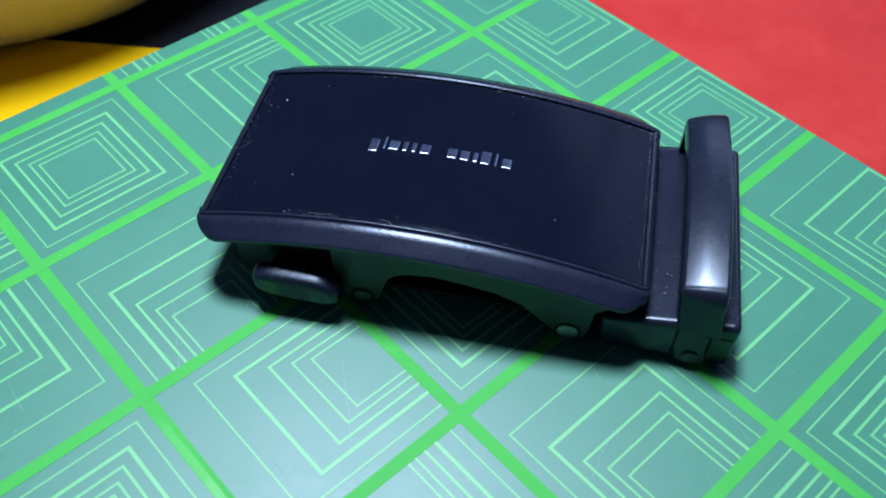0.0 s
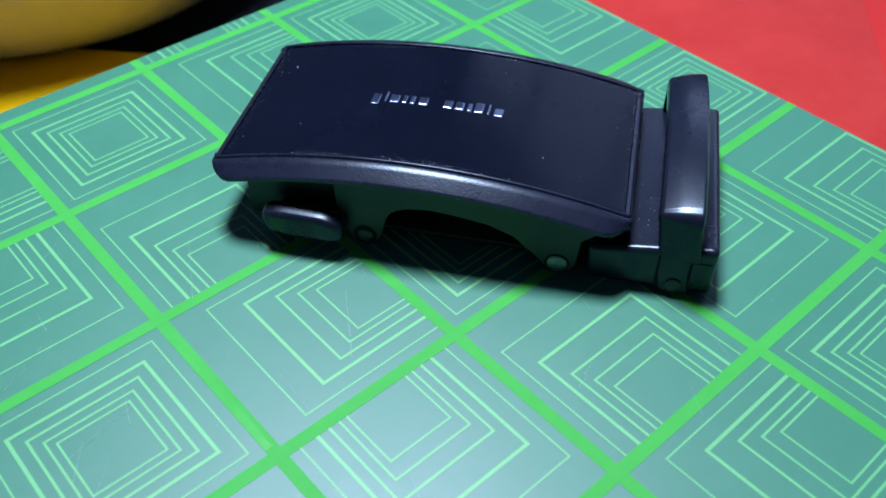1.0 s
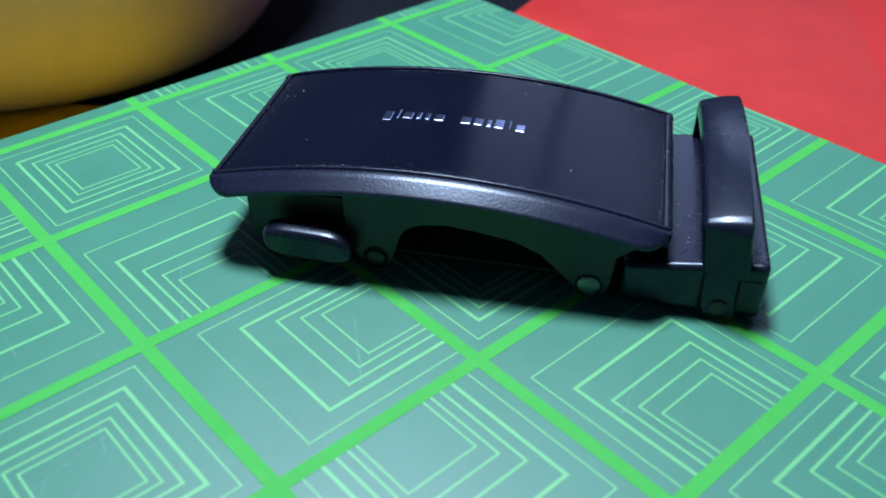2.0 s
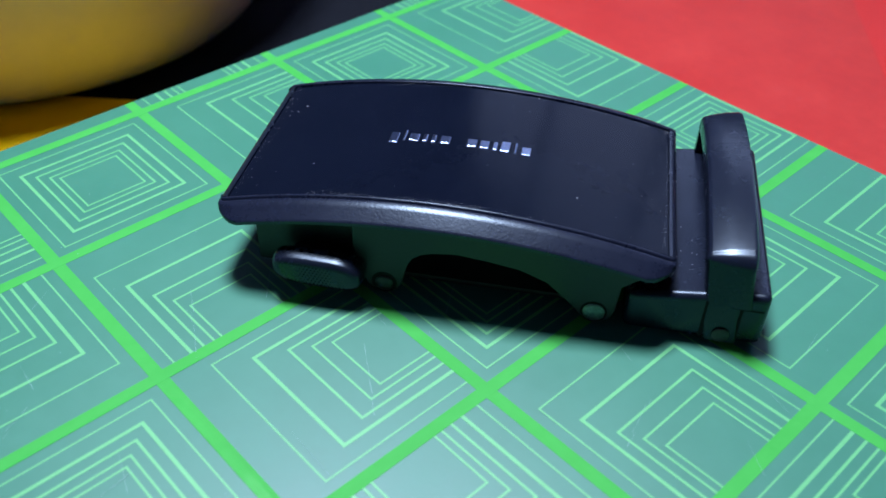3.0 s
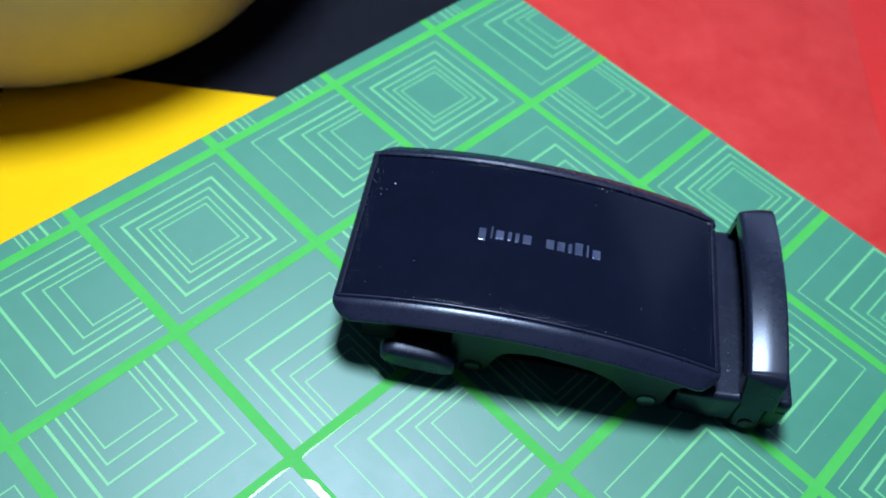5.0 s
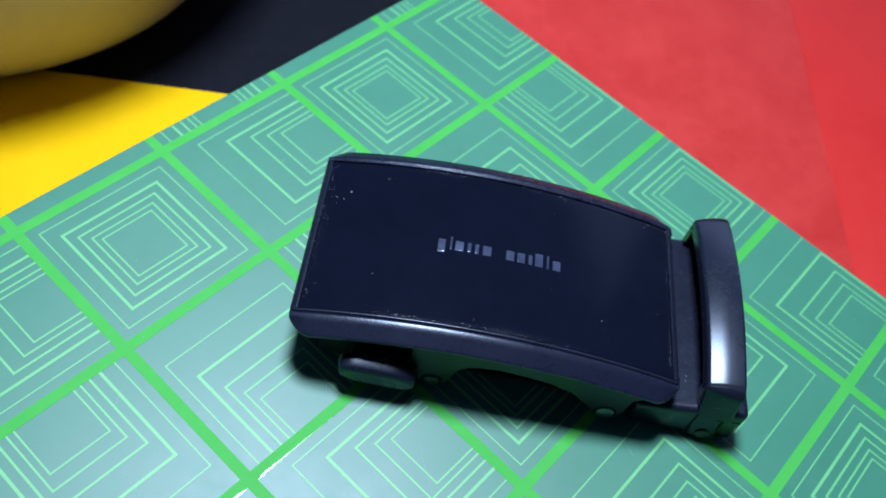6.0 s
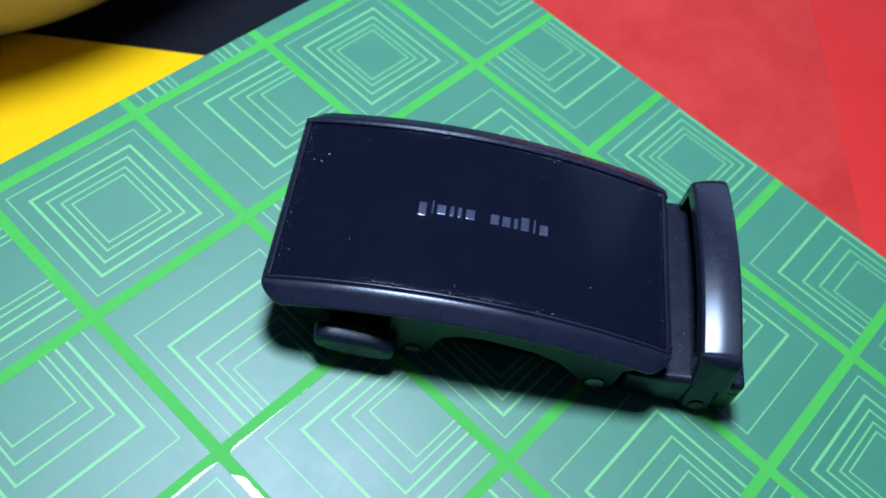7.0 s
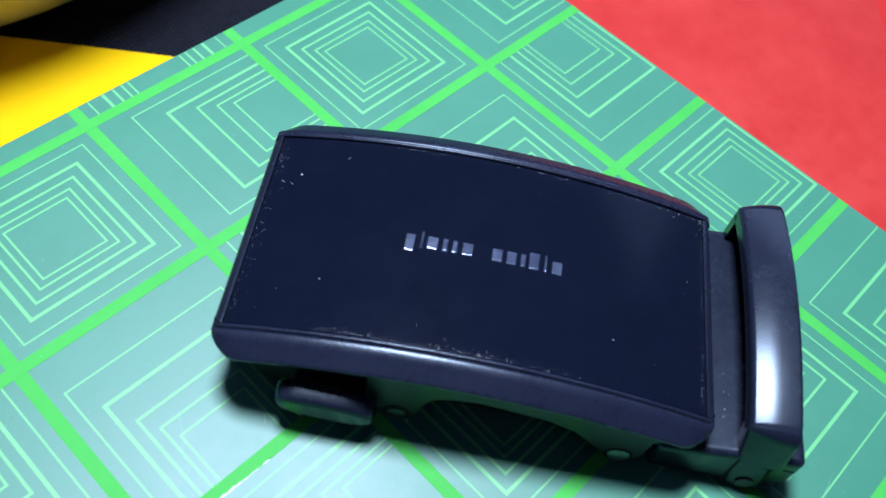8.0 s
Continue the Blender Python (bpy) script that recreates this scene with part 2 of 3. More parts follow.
# ---- the printed box ----
def build_box():
    mat = thing("gift_box", "flat teal green card box printed with bright green squares", "box")
    part("box_lid", boxed(LID_X0, LID_X1, LID_Y0, LID_Y1, LOW + 0.0105, 0.0, bevel=0.0003), LID_GREEN, mat)
    part("box_base", boxed(LID_X0 + 0.0008, LID_X1 - 0.0008, LID_Y0 + 0.0008, LID_Y1 - 0.0008, LOW, LOW + 0.0105, bevel=0.0003), LID_GREEN, mat)
    return mat


HALF = 0.0315 * S      # half the width of a border line
INK = 0.00003         # the ink's thickness
INSET = (0.09, 0.178, 0.24, 0.293, 0.333)
REACH = (0.205, 0.365, 0.508, 0.60, 0.682)
SLIP = 0.017           # the open squares are printed a little low in their cells
THICK = (0.0085, 0.0175, 0.013, 0.011, 0.010)


def strip(bm, xa, xb, ya, yb, z=0.0):
    """A line of ink between corners in metres, cut off at the lid's edges."""
    xa, xb = max(xa, LID_X0), min(xb, LID_X1 - 0.0002)
    ya, yb = max(ya, LID_Y0), min(yb, LID_Y1 - 0.0002)
    if xb - xa > 1e-5 and yb - ya > 1e-5:
        box(bm, xa, xb, ya, yb, z, z + INK)


def nested_square(i, r, inset, reach, thick):
    """One nested square of a cell, closed or open to one side, in cell coordinates a (to the right) and b (down)."""
    edge, h = HALF / S, thick / 2
    a0, a1, b0, b1 = inset, 1 - inset, inset, 1 - inset
    gap = ""
    if r % 2:
        if (i + (r - 1) // 2) % 2:
            a0, a1, gap = reach, 1 - edge, "right"
    elif (i + r // 2) % 2:
        b0, b1, gap = reach + SLIP, 1 - edge, "below"
    else:
        b0, b1, gap = edge, 1 - reach + SLIP, "above"
    outer = [(a0 - h, b0 - h), (a1 + h, b0 - h), (a1 + h, b1 + h), (a0 - h, b1 + h)]
    inner = [(a0 + h, b0 + h), (a1 - h, b0 + h), (a1 - h, b1 - h), (a0 + h, b1 - h)]
    first, count = 0, 4
    if gap == "right":
        outer[1], inner[1], outer[2], inner[2] = (a1, b0 - h), (a1, b0 + h), (a1, b1 + h), (a1, b1 - h)
        first, count = 2, 3
    elif gap == "below":
        outer[2], inner[2], outer[3], inner[3] = (a1 + h, b1), (a1 - h, b1), (a0 - h, b1), (a0 + h, b1)
        first, count = 3, 3
    elif gap == "above":
        outer[0], inner[0], outer[1], inner[1] = (a0 - h, b0), (a0 + h, b0), (a1 + h, b0), (a1 - h, b0)
        first, count = 1, 3
    bm = bmesh.new()

    def corner(p):
        return bm.verts.new(((i + p[0]) * S, -(r + p[1]) * S, INK))
    out, inn = [corner(p) for p in outer], [corner(p) for p in inner]
    for k in range(count):
        m, n = (first + k) % 4, (first + k + 1) % 4
        bm.faces.new((out[m], out[n], inn[n], inn[m]))
    for axis, limit in (((0, 1, 0), LID_Y1 - 0.0003), ((1, 0, 0), LID_X1 - 0.0003)):
        bmesh.ops.bisect_plane(bm, geom=bm.verts[:] + bm.edges[:] + bm.faces[:], plane_co=Vector(axis) * limit, plane_no=axis, clear_outer=True)
    return bm


def print_lid(mat):
    for i in range(-5, 4):
        bm = bmesh.new()
        strip(bm, i * S - HALF, i * S + HALF, LID_Y0, LID_Y1)
        part("border_line", bm, LINE_GREEN, mat, smooth=False)
    for r in range(1, 10):
        bm = bmesh.new()
        strip(bm, LID_X0, LID_X1, -r * S - HALF, -r * S + HALF, 0.00001)
        part("border_line", bm, LINE_GREEN, mat, smooth=False)
    rest = bmesh.new()
    for i in range(-5, 4):
        for r in range(0, 9):
            near = -2 <= i and r <= 6
            for inset, reach, thick in zip(INSET, REACH, THICK):
                bm = nested_square(i, r, inset, reach, thick)
                if bm.faces and near:
                    part("printed_square", bm, LINE_PALE, mat, smooth=False)
                    continue
                if bm.faces:
                    data = mesh_of(bm, "rest", LINE_PALE, False)
                    rest.from_mesh(data)
                    bpy.data.meshes.remove(data)
                else:
                    bm.free()
    tagged(part("printed_squares", rest, LINE_PALE, mat, smooth=False), kind="stuff")


def ragged(bm, along, a, b, near, far, fade, seed, steps=40):
    """A strip of glossy ink added for the lamp's glint, with uneven sides; along x or y from a to b, between near and
    far, in cells.
    """
    rng = random.Random(seed)
    rows = []
    for k in range(steps + 1):
        t = a + (b - a) * k / steps
        taper = min(1.0, k / 2.5)
        lo = near
        hi = near + (far - near) * taper * (1 - fade * k / steps) + rng.uniform(-0.0025, 0.0025) * taper
        pts = ((t, lo), (t, hi)) if along == "x" else ((lo, t), (hi, t))
        rows.append([bm.verts.new((p[0] * S, -p[1] * S, 0.00006)) for p in pts])
    for p, q in zip(rows, rows[1:]):
        bm.faces.new((p[0], p[1], q[1], q[0]))


def scratch_and_glint_lid(mat):
    """Glossy strips added for the lamp's white glint by one crossing of the border lines, and fine scratches."""
    for along, a, b, near, far, fade in (("x", -0.03, -0.95, 3.031, 3.017, 0.0), ("x", 0.033, 0.55, 3.031, 3.018, 0.9), ("y", 3.12, 3.95, -0.031, 0.008, 0.0)):
        bm = bmesh.new()
        ragged(bm, along, a, b, near, far, fade, 3)
        part("glint_strip", bm, GLINT_GLOSS, mat, "glossy strip of green ink added for the lamp glint", smooth=False)
    rng = random.Random(11)
    bm = bmesh.new()
    for x, y, turn, size in ((0.30, 2.78, 62, 0.45), (0.66, 3.62, 58, 0.40), (-0.62, 2.86, 30, 0.3), (0.95, 3.35, 75, 0.12), (1.35, 4.55, 20, 0.3), (-0.5, 3.4, 10, 0.35)):
        d = Vector((math.cos(radians(turn)), math.sin(radians(turn))))
        for k in range(7):
            p = Vector((x, -y)) + d * size * (k / 7 - 0.5) + Vector((rng.uniform(-0.008, 0.008), rng.uniform(-0.008, 0.008)))
            q = p + d * size * rng.uniform(0.10, 0.2)
            side = Vector((-d.y, d.x)) * rng.uniform(0.0006, 0.0014)
            bm.faces.new([bm.verts.new((v.x * S, v.y * S, 0.00005)) for v in (p - side, q - side * 0.4, q + side * 0.4, p + side)])
    for k in range(26):
        # short hairline scratches, mostly along one way of wiping
        p = Vector((rng.uniform(-1.2, 2.6), -rng.uniform(2.2, 5.2)))
        a = radians(rng.gauss(58, 22))
        d = Vector((math.cos(a), math.sin(a)))
        q = p + d * rng.uniform(0.06, 0.3)
        side = Vector((-d.y, d.x)) * rng.uniform(0.0005, 0.0011)
        bm.faces.new([bm.verts.new((v.x * S, v.y * S, 0.00005)) for v in (p - side, q - side * 0.3, q + side * 0.3, p + side)])
    for k in range(240):
        p = Vector((rng.uniform(-2, 3.8), -rng.uniform(0.9, 6)))
        r = rng.uniform(0.001, 0.0035)
        bm.faces.new([bm.verts.new((p.x * S + r * S * math.cos(a), p.y * S + r * S * math.sin(a) * rng.uniform(0.5, 1), 0.00005)) for a in (0, 1.2, 2.5, 3.8, 5.1)])
    tagged(part("scratches", bm, SCRATCH, mat, "fine pale scratches and specks", smooth=False), kind="stuff")


gift_box = build_box()
scratch_and_glint_lid(gift_box)
print_lid(gift_box)

# ---- the belt buckle ----
# its own axes: x along the plate, y across it, z up; millimetres through MM
MM = 0.001
BUCKLE = pose(0.0582, -0.1048, 0.00006, 0, 0, -53.9)
FORE = 0.8                        # how much further out the front rim stands
LONG, WIDE = 36.0, 18.8           # half length and half width of the plate's rim
RISE, ENDZ = 4.6, 13.2            # the plate's arch
RADIUS = (LONG ** 2 + RISE ** 2) / (2 * RISE)


def arch(x):
    """Height of the plate's rim over the mat at x."""
    return ENDZ + RISE - (RADIUS - math.sqrt(max(RADIUS ** 2 - x * x, 0)))


def lofted(sections, close=True):
    """A body through a row of equal closed sections of (x, y, z) in millimetres."""
    bm = bmesh.new()
    rows = [[bm.verts.new(Vector(p) * MM) for p in s] for s in sections]
    n = len(rows[0])
    for a, b in zip(rows, rows[1:]):
        for k in range(n):
            bm.faces.new((a[k], a[(k + 1) % n], b[(k + 1) % n], b[k]))
    if close:
        bm.faces.new(rows[0][::-1])
        bm.faces.new(rows[-1])
    return bm


def build_plate(b):
    # the shell: rim, chamfer outwards to the lip, and the underside
    profile = [(-WIDE + 1.5, -1.1), (-WIDE + 1.4, -0.12), (-WIDE + 1.24, 0.02), (-WIDE + 1.05, 0.0), (-WIDE + 0.92, -0.08), (-WIDE + 0.84, -0.25), (-WIDE + 0.76, -0.42), (-WIDE + 0.66, -0.40), (-WIDE + 0.56, -0.29), (-WIDE + 0.35, -0.27), (-WIDE - 0.02, -0.35), (-WIDE - 0.42, -0.475), (-WIDE - 0.9, -0.68), (-WIDE - 3.2, -1.74), (-WIDE - 3.5, -2.05), (-WIDE - 3.42, -2.65), (-WIDE + 0.5, -3.2)]
    profile = profile + [(-y, z) for y, z in profile[::-1]]
    sections = []
    stops = [-LONG + d for d in (0.0, 0.06, 0.2, 0.4, 0.7, 1.05, 1.5, 2.2, 3.0, 4.2)]
    stops = stops + list(np.linspace(-LONG + 5.4, LONG - 5.4, 40)) + [-x for x in stops[::-1]]
    for x in stops:
        t = max(0.0, (abs(x) - (LONG - 4.2)) / 4.2)
        full = 1 - t ** 1.7
        near = max(0.0, abs(x) - (LONG - 1.0))
        inset = 1.0 - math.sqrt(max(1.0 - near ** 2, 0.0))
        row = []
        for y, z in profile:
            over = max(0.0, abs(y) - WIDE)
            if over > 0:
                over *= 1.0 if y < 0 else 0.86
                y, z = math.copysign(WIDE + over * full, y), -0.4 + (z + 0.4) * (0.45 + 0.55 * full)
            if y < 0:
                y -= FORE if over < 1.2 else FORE + (0.45 - FORE) * full
            y -= math.copysign(inset if over <= 0 else inset * 0.4, y)
            row.append((x, y, arch(x) + z))
        sections.append(row)
    part("plate_frame", lofted(sections), BLACK_LIP, b, "satin black metal frame with bevelled sides")
    # raised rims across the two ends
    for side in (-1, 1):
        secs = []
        for y in (-WIDE - FORE + 1.5, -9, 0, 9, WIDE - 1.5):
            secs.append([(side * (LONG - d), y, arch(LONG - d) + z) for d, z in ((1.3, -1.1), (1.2, -0.1), (0.8, 0.0), (0.25, -0.1), (-0.05, -0.5), (0.1, -1.2))])
        part("end_rim", lofted(secs), BLACK, b)
    # the black glass inlay, a little lower than the rim
    secs = []
    n = 48
    gx, gy = LONG - 1.35, WIDE - 1.5
    fy = -gy - FORE
    for k in range(n + 1):
        x = -gx + 2 * gx * k / n
        z = arch(x)
        secs.append([(x, fy, z - 1.0), (x, fy, z - 0.38), (x, fy + 0.15, z - 0.28), (x, fy + 0.2, z - 0.28), (x, gy - 0.2, z - 0.28), (x, gy - 0.15, z - 0.28), (x, gy, z - 0.38), (x, gy, z - 1.0)])
    part("glass_inlay", lofted(secs), GLASS_BLACK, b, "glossy black glass inlay")


def letter_bar(xa, xb, ya, yb, z):
    """A plain raised bar with a slightly crowned top and soft edges, in millimetres."""
    bm = box(bmesh.new(), xa * MM, xb * MM, ya * MM, yb * MM, (z - 0.2) * MM, (z + 0.34) * MM, bevel=0.00024, segments=4)
    xm, ym = (xa + xb) / 2 * MM, (ya + yb) / 2 * MM
    for v in bm.verts:
        if v.co.z > z * MM:
            v.co.z -= 0.17 * MM * (((v.co.x - xm) / ((xb - xa) / 2 * MM)) ** 2 + ((v.co.y - ym) / ((yb - ya) / 2 * MM)) ** 2)
    return bm


def build_lettering(b):
    """The maker's name, as plain raised metal bars of its letters' size."""
    words = (
        ((-12.1, 1.6, "down"), (-9.85, 0.6, "up"), (-8.85, 1.8, ""), (-6.55, 0.95, ""), (-5.1, 0.95, ""), (-3.6, 1.8, "")),
        ((0.9, 1.75, ""), (3.05, 1.65, ""), (5.2, 0.95, ""), (6.5, 1.7, "up"), (8.8, 0.6, "up"), (10.0, 1.7, "")),
    )
    for word in words:
        for x, w, tall in word:
            lo, hi = (-2.6 if tall == "down" else -1.75), (1.3 if tall == "up" else 0.6)
            part("letter_bar", letter_bar(x, x + w, lo, hi, arch(x + w / 2) - 0.28), SLATE, b)


def flat_side(outline, y0, y1, bevel=0.3):
    """A plate in the x-z plane between y0 and y1, from an outline in millimetres."""
    bm = bmesh.new()
    a = [bm.verts.new((x * MM, y0 * MM, z * MM)) for x, z in outline]
    c = [bm.verts.new((x * MM, y1 * MM, z * MM)) for x, z in outline]
    n = len(outline)
    bm.faces.new(a[::-1])
    bm.faces.new(c)
    for k in range(n):
        bm.faces.new((a[k], a[(k + 1) % n], c[(k + 1) % n], c[k]))
    if bevel:
        rim = [e for e in bm.edges if abs(e.verts[0].co.y - e.verts[1].co.y) < 1e-7]
        bmesh.ops.bevel(bm, geom=rim, offset=bevel * MM, segments=2, profile=0.6, affect="EDGES", clamp_overlap=True)
    return bm


def side_outline():
    """The side cheek: two feet for the rivets and an arched opening between them."""
    top = [(x, arch(x) - 3.0) for x in np.linspace(32.0, -13.6, 20)]
    out = [(28.2, 9.0), (28.3, 4.0), (27.6, 2.2), (26.2, 1.2), (24.3, 1.2), (22.8, 2.2), (20.8, 5.0), (17.5, 8.0), (13.0, 9.5), (8.0, 10.6), (3.0, 10.8), (-0.8, 10.6), (-2.6, 10.0), (-4.0, 9.0), (-4.8, 7.6), (-5.1, 5.6), (-5.4, 3.6), (-6.2, 1.9), (-8.0, 1.0), (-9.8, 1.2), (-11.2, 2.4), (-12.2, 5.0), (-12.8, 7.5), (-13.2, 9.5)]
    return top + out[::-1]


def disc(x, z, y, r, deep, dome=0.35):
    """A rivet head at the side, facing the front."""
    bm = lathe([(0, 0), (r, 0), (r, deep * 0.6), (r * 0.82, deep), (r * 0.4, deep + dome * 0.2), (0, deep + dome * 0.25)], 24)
    bmesh.ops.scale(bm, vec=(MM, MM, MM), verts=bm.verts)
    bmesh.ops.rotate(bm, cent=(0, 0, 0), matrix=Matrix.Rotation(radians(90), 3, "X"), verts=bm.verts)
    bmesh.ops.translate(bm, vec=(x * MM, y * MM, z * MM), verts=bm.verts)
    return bm


def build_sides(b):
    for s in (-1, 1):
        ys = (-21.5, -20.1) if s < 0 else (20.1, 21.5)
        part("side_cheek", flat_side(side_outline(), *ys), BLACK_SIDE, b, "dark side cheek with an arched opening")
    # near-black discs behind the heads paint the shade of the recessed rings
    part("rivet_seat_shade", disc(-8.4, 3.1, -21.35, 2.15, 0.22), RECESS_SHADE, b)
    part("rivet", disc(-8.4, 3.0, -21.4, 1.5, 0.55), BLACK_SIDE, b, "blackened rivet")
    part("rivet_seat_shade", disc(25.0, 3.2, -21.35, 2.1, 0.25), RECESS_SHADE, b)
    part("rivet", disc(25.0, 3.2, -21.4, 1.75, 0.55), STEEL, b, "bare steel rivet")
    part("cross_pin", disc(-8.5, 3.4, 19.9, 1.0, 39.8, 0), DARK_RIVET, b)
    part("cross_pin", disc(25.4, 3.6, 19.9, 1.0, 39.8, 0), DARK_RIVET, b)
    # the tray between the cheeks
    part("inner_tray", boxed(-30 * MM, 27 * MM, -17.5 * MM, 17.5 * MM, 1.2 * MM, 2.2 * MM, bevel=0.0003), BLACK_SIDE, b)


def build_button(b):
    """The release lever's rounded end with its dotted grip."""
    def pill(y, w, h, cx=-18.6, cz=5.7):
        return [(cx + w * math.copysign(abs(math.cos(a)) ** 0.55, math.cos(a)) , y, cz - 0.06 * w * math.cos(a) + h * math.copysign(abs(math.sin(a)) ** 0.75, math.sin(a))) for a in [2 * math.pi * k / 48 for k in range(48)]]
    bm = lofted([pill(-18.0, 5.0, 1.5), pill(-21.9, 5.4, 1.8), pill(-22.2, 7.0, 2.8), pill(-22.4, 7.3, 3.08), pill(-22.9, 7.38, 3.06), pill(-23.4, 7.36, 2.96), pill(-24.0, 7.3, 2.8), pill(-24.6, 7.12, 2.62), pill(-24.95, 6.9, 2.4), pill(-25.2, 6.4, 2.0), pill(-25.3, 5.7, 1.5)])
    part("release_lever", boxed(-25.4 * MM, -13.4 * MM, -16.0 * MM, 16.0 * MM, 4.4 * MM, 8.8 * MM, bevel=0.0008), BLACK_SIDE, b)
    part("inner_wall", boxed(-30 * MM, -13.4 * MM, -19.4 * MM, -18.4 * MM, 2.6 * MM, 11.8 * MM, bevel=0.0003), BLACK_SIDE, b)
    button = part("release_button", bm, BLACK, b, "black rounded release button with a dotted grip")
    # flat dark dots, their colour standing in for the shade in grip holes
    bm = bmesh.new()
    for i in range(-10, 11):
        for j in range(-3, 4):
            x, z = -18.6 + i * 0.60 + (0.30 if j % 2 else 0), j * 0.54
            if (abs(x + 18.6) / 6.2) ** 3 + (abs(z) / 1.95) ** 3 < 1:
                z += 5.6 - 0.06 * (x + 18.6)
                m = Matrix.Translation((x * MM, (-25.29 + 0.14 * (abs(x + 18.6) / 6.3) ** 3) * MM, z * MM)) @ Matrix.Diagonal((0.19 * MM, 0.03 * MM, 0.19 * MM, 1))
                bmesh.ops.create_icosphere(bm, subdivisions=1, radius=1, matrix=m)
    tagged(part("grip_dimple_shade", bm, RECESS_SHADE, button, "fine dark dots painted for the shade of grip dimples"), kind="stuff")


def build_clamp(b):
    """The clamp box that holds the strap, and the keeper bar bent over it."""
    bm = boxed(29.6 * MM, 50.6 * MM, -21.1 * MM, 19.9 * MM, 0.5 * MM, 9.2 * MM, bevel=0.0014, segments=6)
    for v in bm.verts:
        if v.co.z > 5 * MM:
            v.co.z += 0.13 * (v.co.x - 41 * MM)
    part("clamp_box", bm, BLACK, b, "satin black clamp box")
    # near-black strips on the face, painted shade for the slots round the keeper's foot
    for dims in ((41.2, 41.9, 0.9, 8.2), (46.4, 46.85, 0.9, 7.6), (46.85, 49.8, 7.35, 7.6)):
        part("slot_shade", boxed(dims[0] * MM, dims[1] * MM, -21.16 * MM, -20.0 * MM, dims[2] * MM, dims[3] * MM), RECESS_SHADE, b)
    # keeper bar: a strap bent down at both ends, a little arched across
    x0, x1 = 40.0, 47.0

    def ring(y, z, ny, nz, thick=2.6, cant=1.0, right=x1, left=x0):
        """One cross-section of the bar, its outside at (y, z) facing (ny, nz)."""
        c = 0.7
        pts = []
        for x, d in ((left, thick + 1.2), (left, c + 1.55), (left + 0.2, 1.72), (left + c, 1.38), (left + 2.4, 0.80), (max(left + 2.6, min(left + 4.0, right - 1.0)), 0.36), (right - c, 0.04), (right - 0.2, 0.2), (right, c), (right, thick)):
            d = d if d > 2.0 else d * cant + (0.0 if cant > 0.9 else 0.25 * (x in (left, left + 0.2)))
            pts.append((x, y - ny * d, z - nz * d))
        return pts
    secs = []
    half, back, top, bulge = 21.8, 21.8, 17.4, 2.0
    foot = 1.0
    for z, cant, right in ((foot, 0.12, 44.9), (4.0, 0.15, 44.9), (7.8, 0.3, 44.9), (7.9, 0.3, x1), (10.0, 0.5, x1), (12.5, 0.75, x1), (14.6, 1.0, x1)):
        slide = 1.9 * (1 - (z - foot) / (14.6 - foot))
        secs.append(ring(-half + 0.03 * (z - foot), z, -1, 0, cant=cant, right=right + slide, left=x0 + slide))
    for k in range(1, 9):
        a = math.pi / 2 * k / 9
        secs.append(ring(-half + 2.9 - 2.5 * math.cos(a), 14.8 + 2.5 * math.sin(a), -math.cos(a), math.sin(a)))
    for k in range(0, 25):
        y = -half + 3.0 + (half + back - 5.7) * k / 24
        s = k / 12 - 1
        secs.append(ring(y, top + 0.1 + bulge * (1 - s * s), 0, 1))
    for k in range(8, 0, -1):
        a = math.pi / 2 * k / 9
        secs.append(ring(back - 2.6 + 2.4 * math.cos(a), 14.8 + 2.5 * math.sin(a), math.cos(a), math.sin(a)))
    for z in (14.6, 12.0, 8.0, 4.0, foot):
        secs.append(ring(back - 0.02 * (z - foot), z, 1, 0))
    bar = part("keeper_bar", lofted(secs), BLACK, b, "satin black keeper bar bent over the clamp box")
    part("rivet", disc(44.4, 2.4, -21.7, 1.35, 0.35), DARK_RIVET, bar, "blackened rivet")


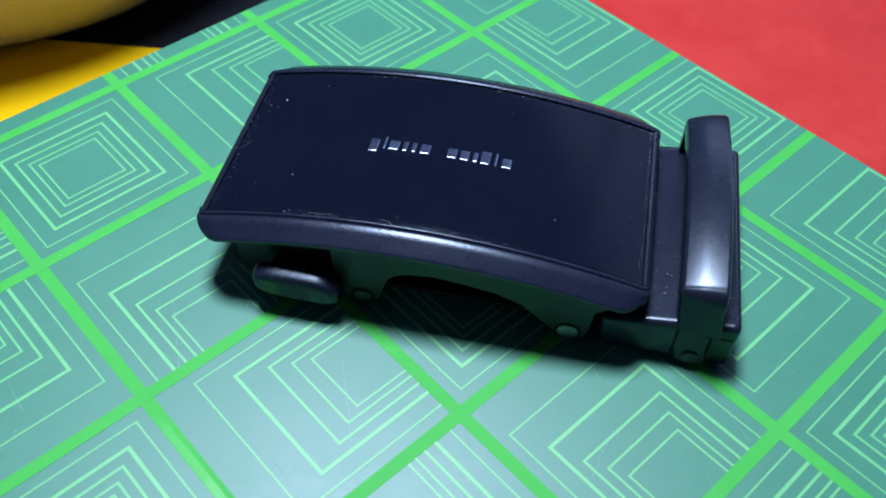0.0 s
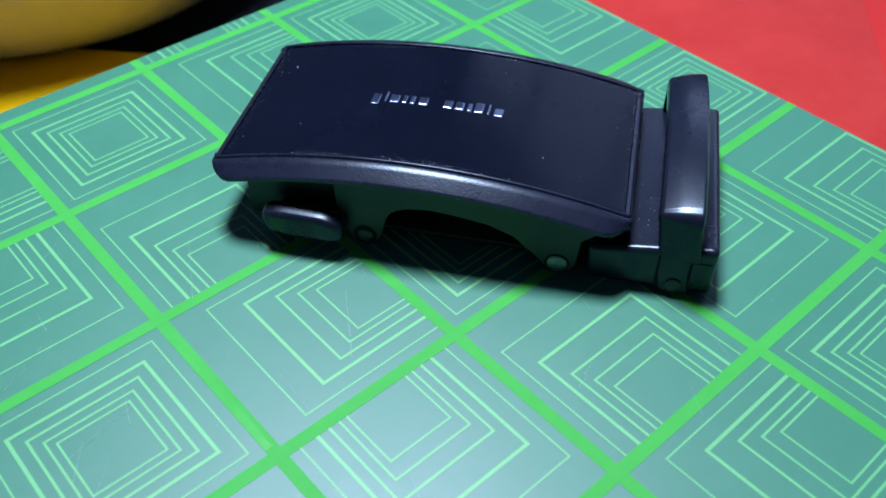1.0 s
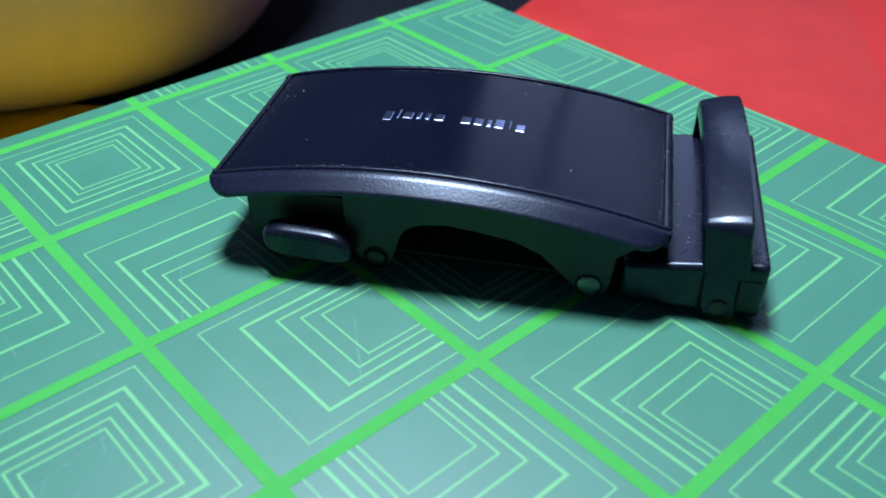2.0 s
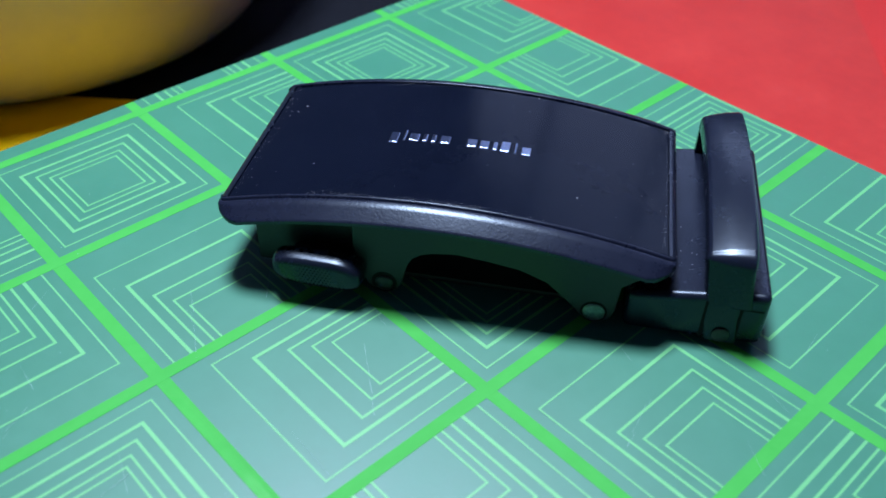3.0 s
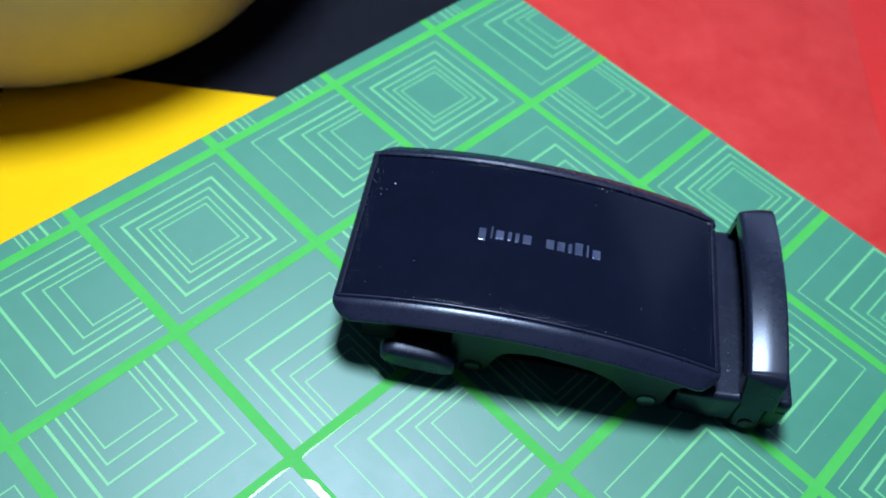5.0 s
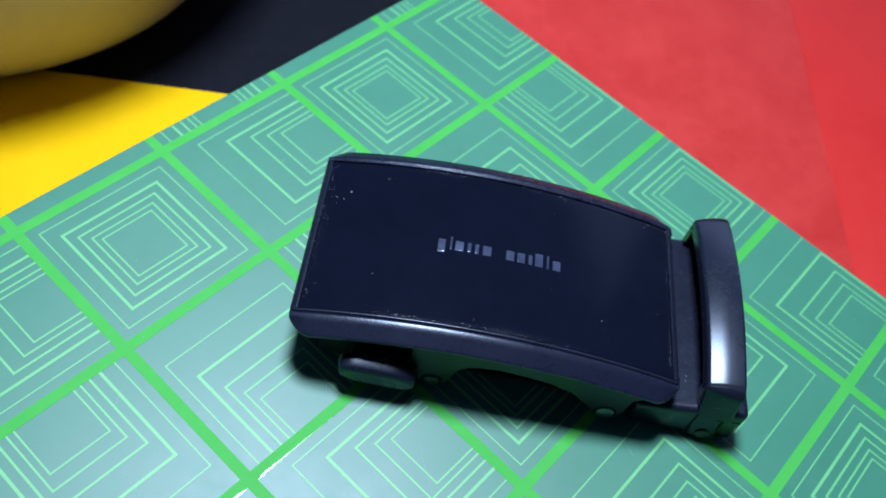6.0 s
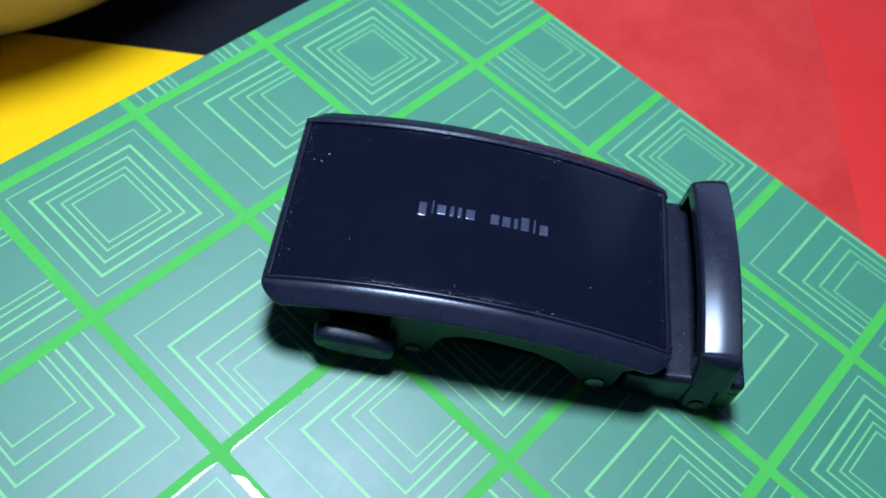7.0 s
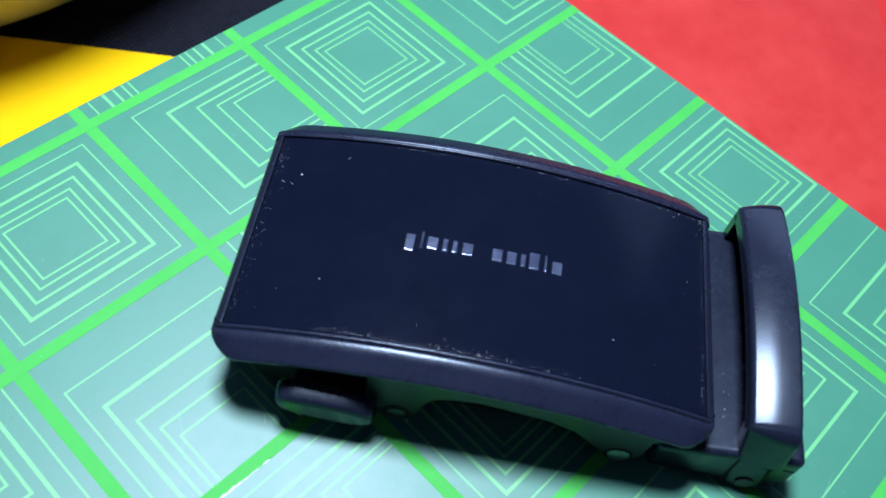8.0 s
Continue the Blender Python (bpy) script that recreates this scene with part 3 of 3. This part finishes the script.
def build_dust(b):
    """Lint and dust caught along the rim and strewn on the glass."""
    rng = random.Random(7)
    bm = bmesh.new()

    def fleck(x, y, size, long=1.0, z=None):
        z = arch(x) - 0.27 if z is None else z
        m = Matrix.Translation((x * MM, y * MM, z * MM)) @ Matrix.Rotation(rng.uniform(0, 6.3), 4, "Z") @ Matrix.Diagonal((size * long * MM, size * MM, size * 0.7 * MM, 1))
        bmesh.ops.create_icosphere(bm, subdivisions=1, radius=0.5, matrix=m)
    gx, gy = LONG - 1.5, WIDE - 1.7
    def lint(count, place):
        for k in range(count):
            x, y = place()
            if rng.random() < 0.12:
                fleck(x, y, rng.uniform(0.012, 0.02), rng.uniform(10, 30))
            else:
                fleck(x, y, min(0.11, 0.016 + rng.expovariate(1 / 0.015)), rng.uniform(1, 2))

    # thickest along the front rim's middle and the two short ends, in clusters
    centres = [rng.uniform(-20, 26) for k in range(14)]
    lint(250, lambda: (max(-gx, min(gx, rng.choice(centres) + rng.gauss(0, 2.2))), -gy - FORE + abs(rng.gauss(0, 0.4))))
    centres = [rng.uniform(-gx, gx) for k in range(10)]
    lint(170, lambda: (max(-gx, min(gx, rng.choice(centres) + rng.gauss(0, 2.5))), gy - abs(rng.gauss(0, 0.3))))
    lint(150, lambda: (-gx + abs(rng.gauss(0, 0.7)), rng.uniform(-gy, gy)))
    lint(110, lambda: (gx - abs(rng.gauss(0, 0.35)), rng.uniform(-gy, gy)))
    lint(30, lambda: (gx - abs(rng.gauss(0, 4.0)), rng.uniform(-gy, gy * 0.6)))
    lint(70, lambda: (rng.uniform(-gx, gx), rng.uniform(-gy, gy)))
    for x, y, size, long in ((-32.4, 8.0, 0.035, 70), (-31.2, 7.8, 0.03, 40), (-33.2, 2.5, 0.03, 30), (-33.0, -1.5, 0.03, 24), (-33.4, 11.0, 0.03, 26), (29.5, 15.9, 0.03, 30), (12.0, 16.4, 0.03, 60)):
        fleck(x, y, size, long * 0.5)
    for x, y, size in ((-30.0, 9.6, 0.24), (-22.9, -9.4, 0.15), (20.1, -10.2, 0.16), (-31, 7.6, 0.09), (10, 12, 0.08)):
        fleck(x, y, size, 1.3)
    # a few grains on the clamp box and on the front bevel
    for k in range(9):
        x = rng.uniform(37.2, 40.0)
        fleck(x, rng.uniform(-17.5, -4.0), rng.uniform(0.05, 0.11), rng.uniform(1, 2), 9.22 + 0.13 * (x - 41))
    tagged(part("dust", bm, DUST, b, "white dust and lint"), kind="stuff")


belt_buckle = thing("belt_buckle", "black metal automatic belt buckle with glossy glass plate", "belt buckle", BUCKLE)
build_plate(belt_buckle)
build_lettering(belt_buckle)
build_sides(belt_buckle)
build_button(belt_buckle)
build_clamp(belt_buckle)
build_dust(belt_buckle)


# ---- the round bowl behind the box ----
def build_bowl():
    # a foot that flares steadily up to a rounded rim, hollow inside
    outer = [(0.0672 + 0.0334 * (z / 0.09) ** 0.588, z) for z in (0.0008, 0.002, 0.004, 0.007, 0.011, 0.016, 0.022, 0.029, 0.037, 0.045, 0.053)]
    prof = [(0, 0.0), (0.066, 0.0)] + outer + [(0.0920, 0.0552), (0.0912, 0.0565), (0.0900, 0.0562)] + [(r - 0.0035, z) for r, z in outer[:4:-1]] + [(0.058, 0.007), (0, 0.006)]
    bowl = new("bowl", sharp(mesh_of(lathe(prof, 96), "bowl", CREAM), 60))
    bowl.matrix_basis = pose(0.059, 0.0907, TABLE_Z)
    return tagged(bowl, "large round cream ceramic bowl on the dark cloth", "bowl")


build_bowl()
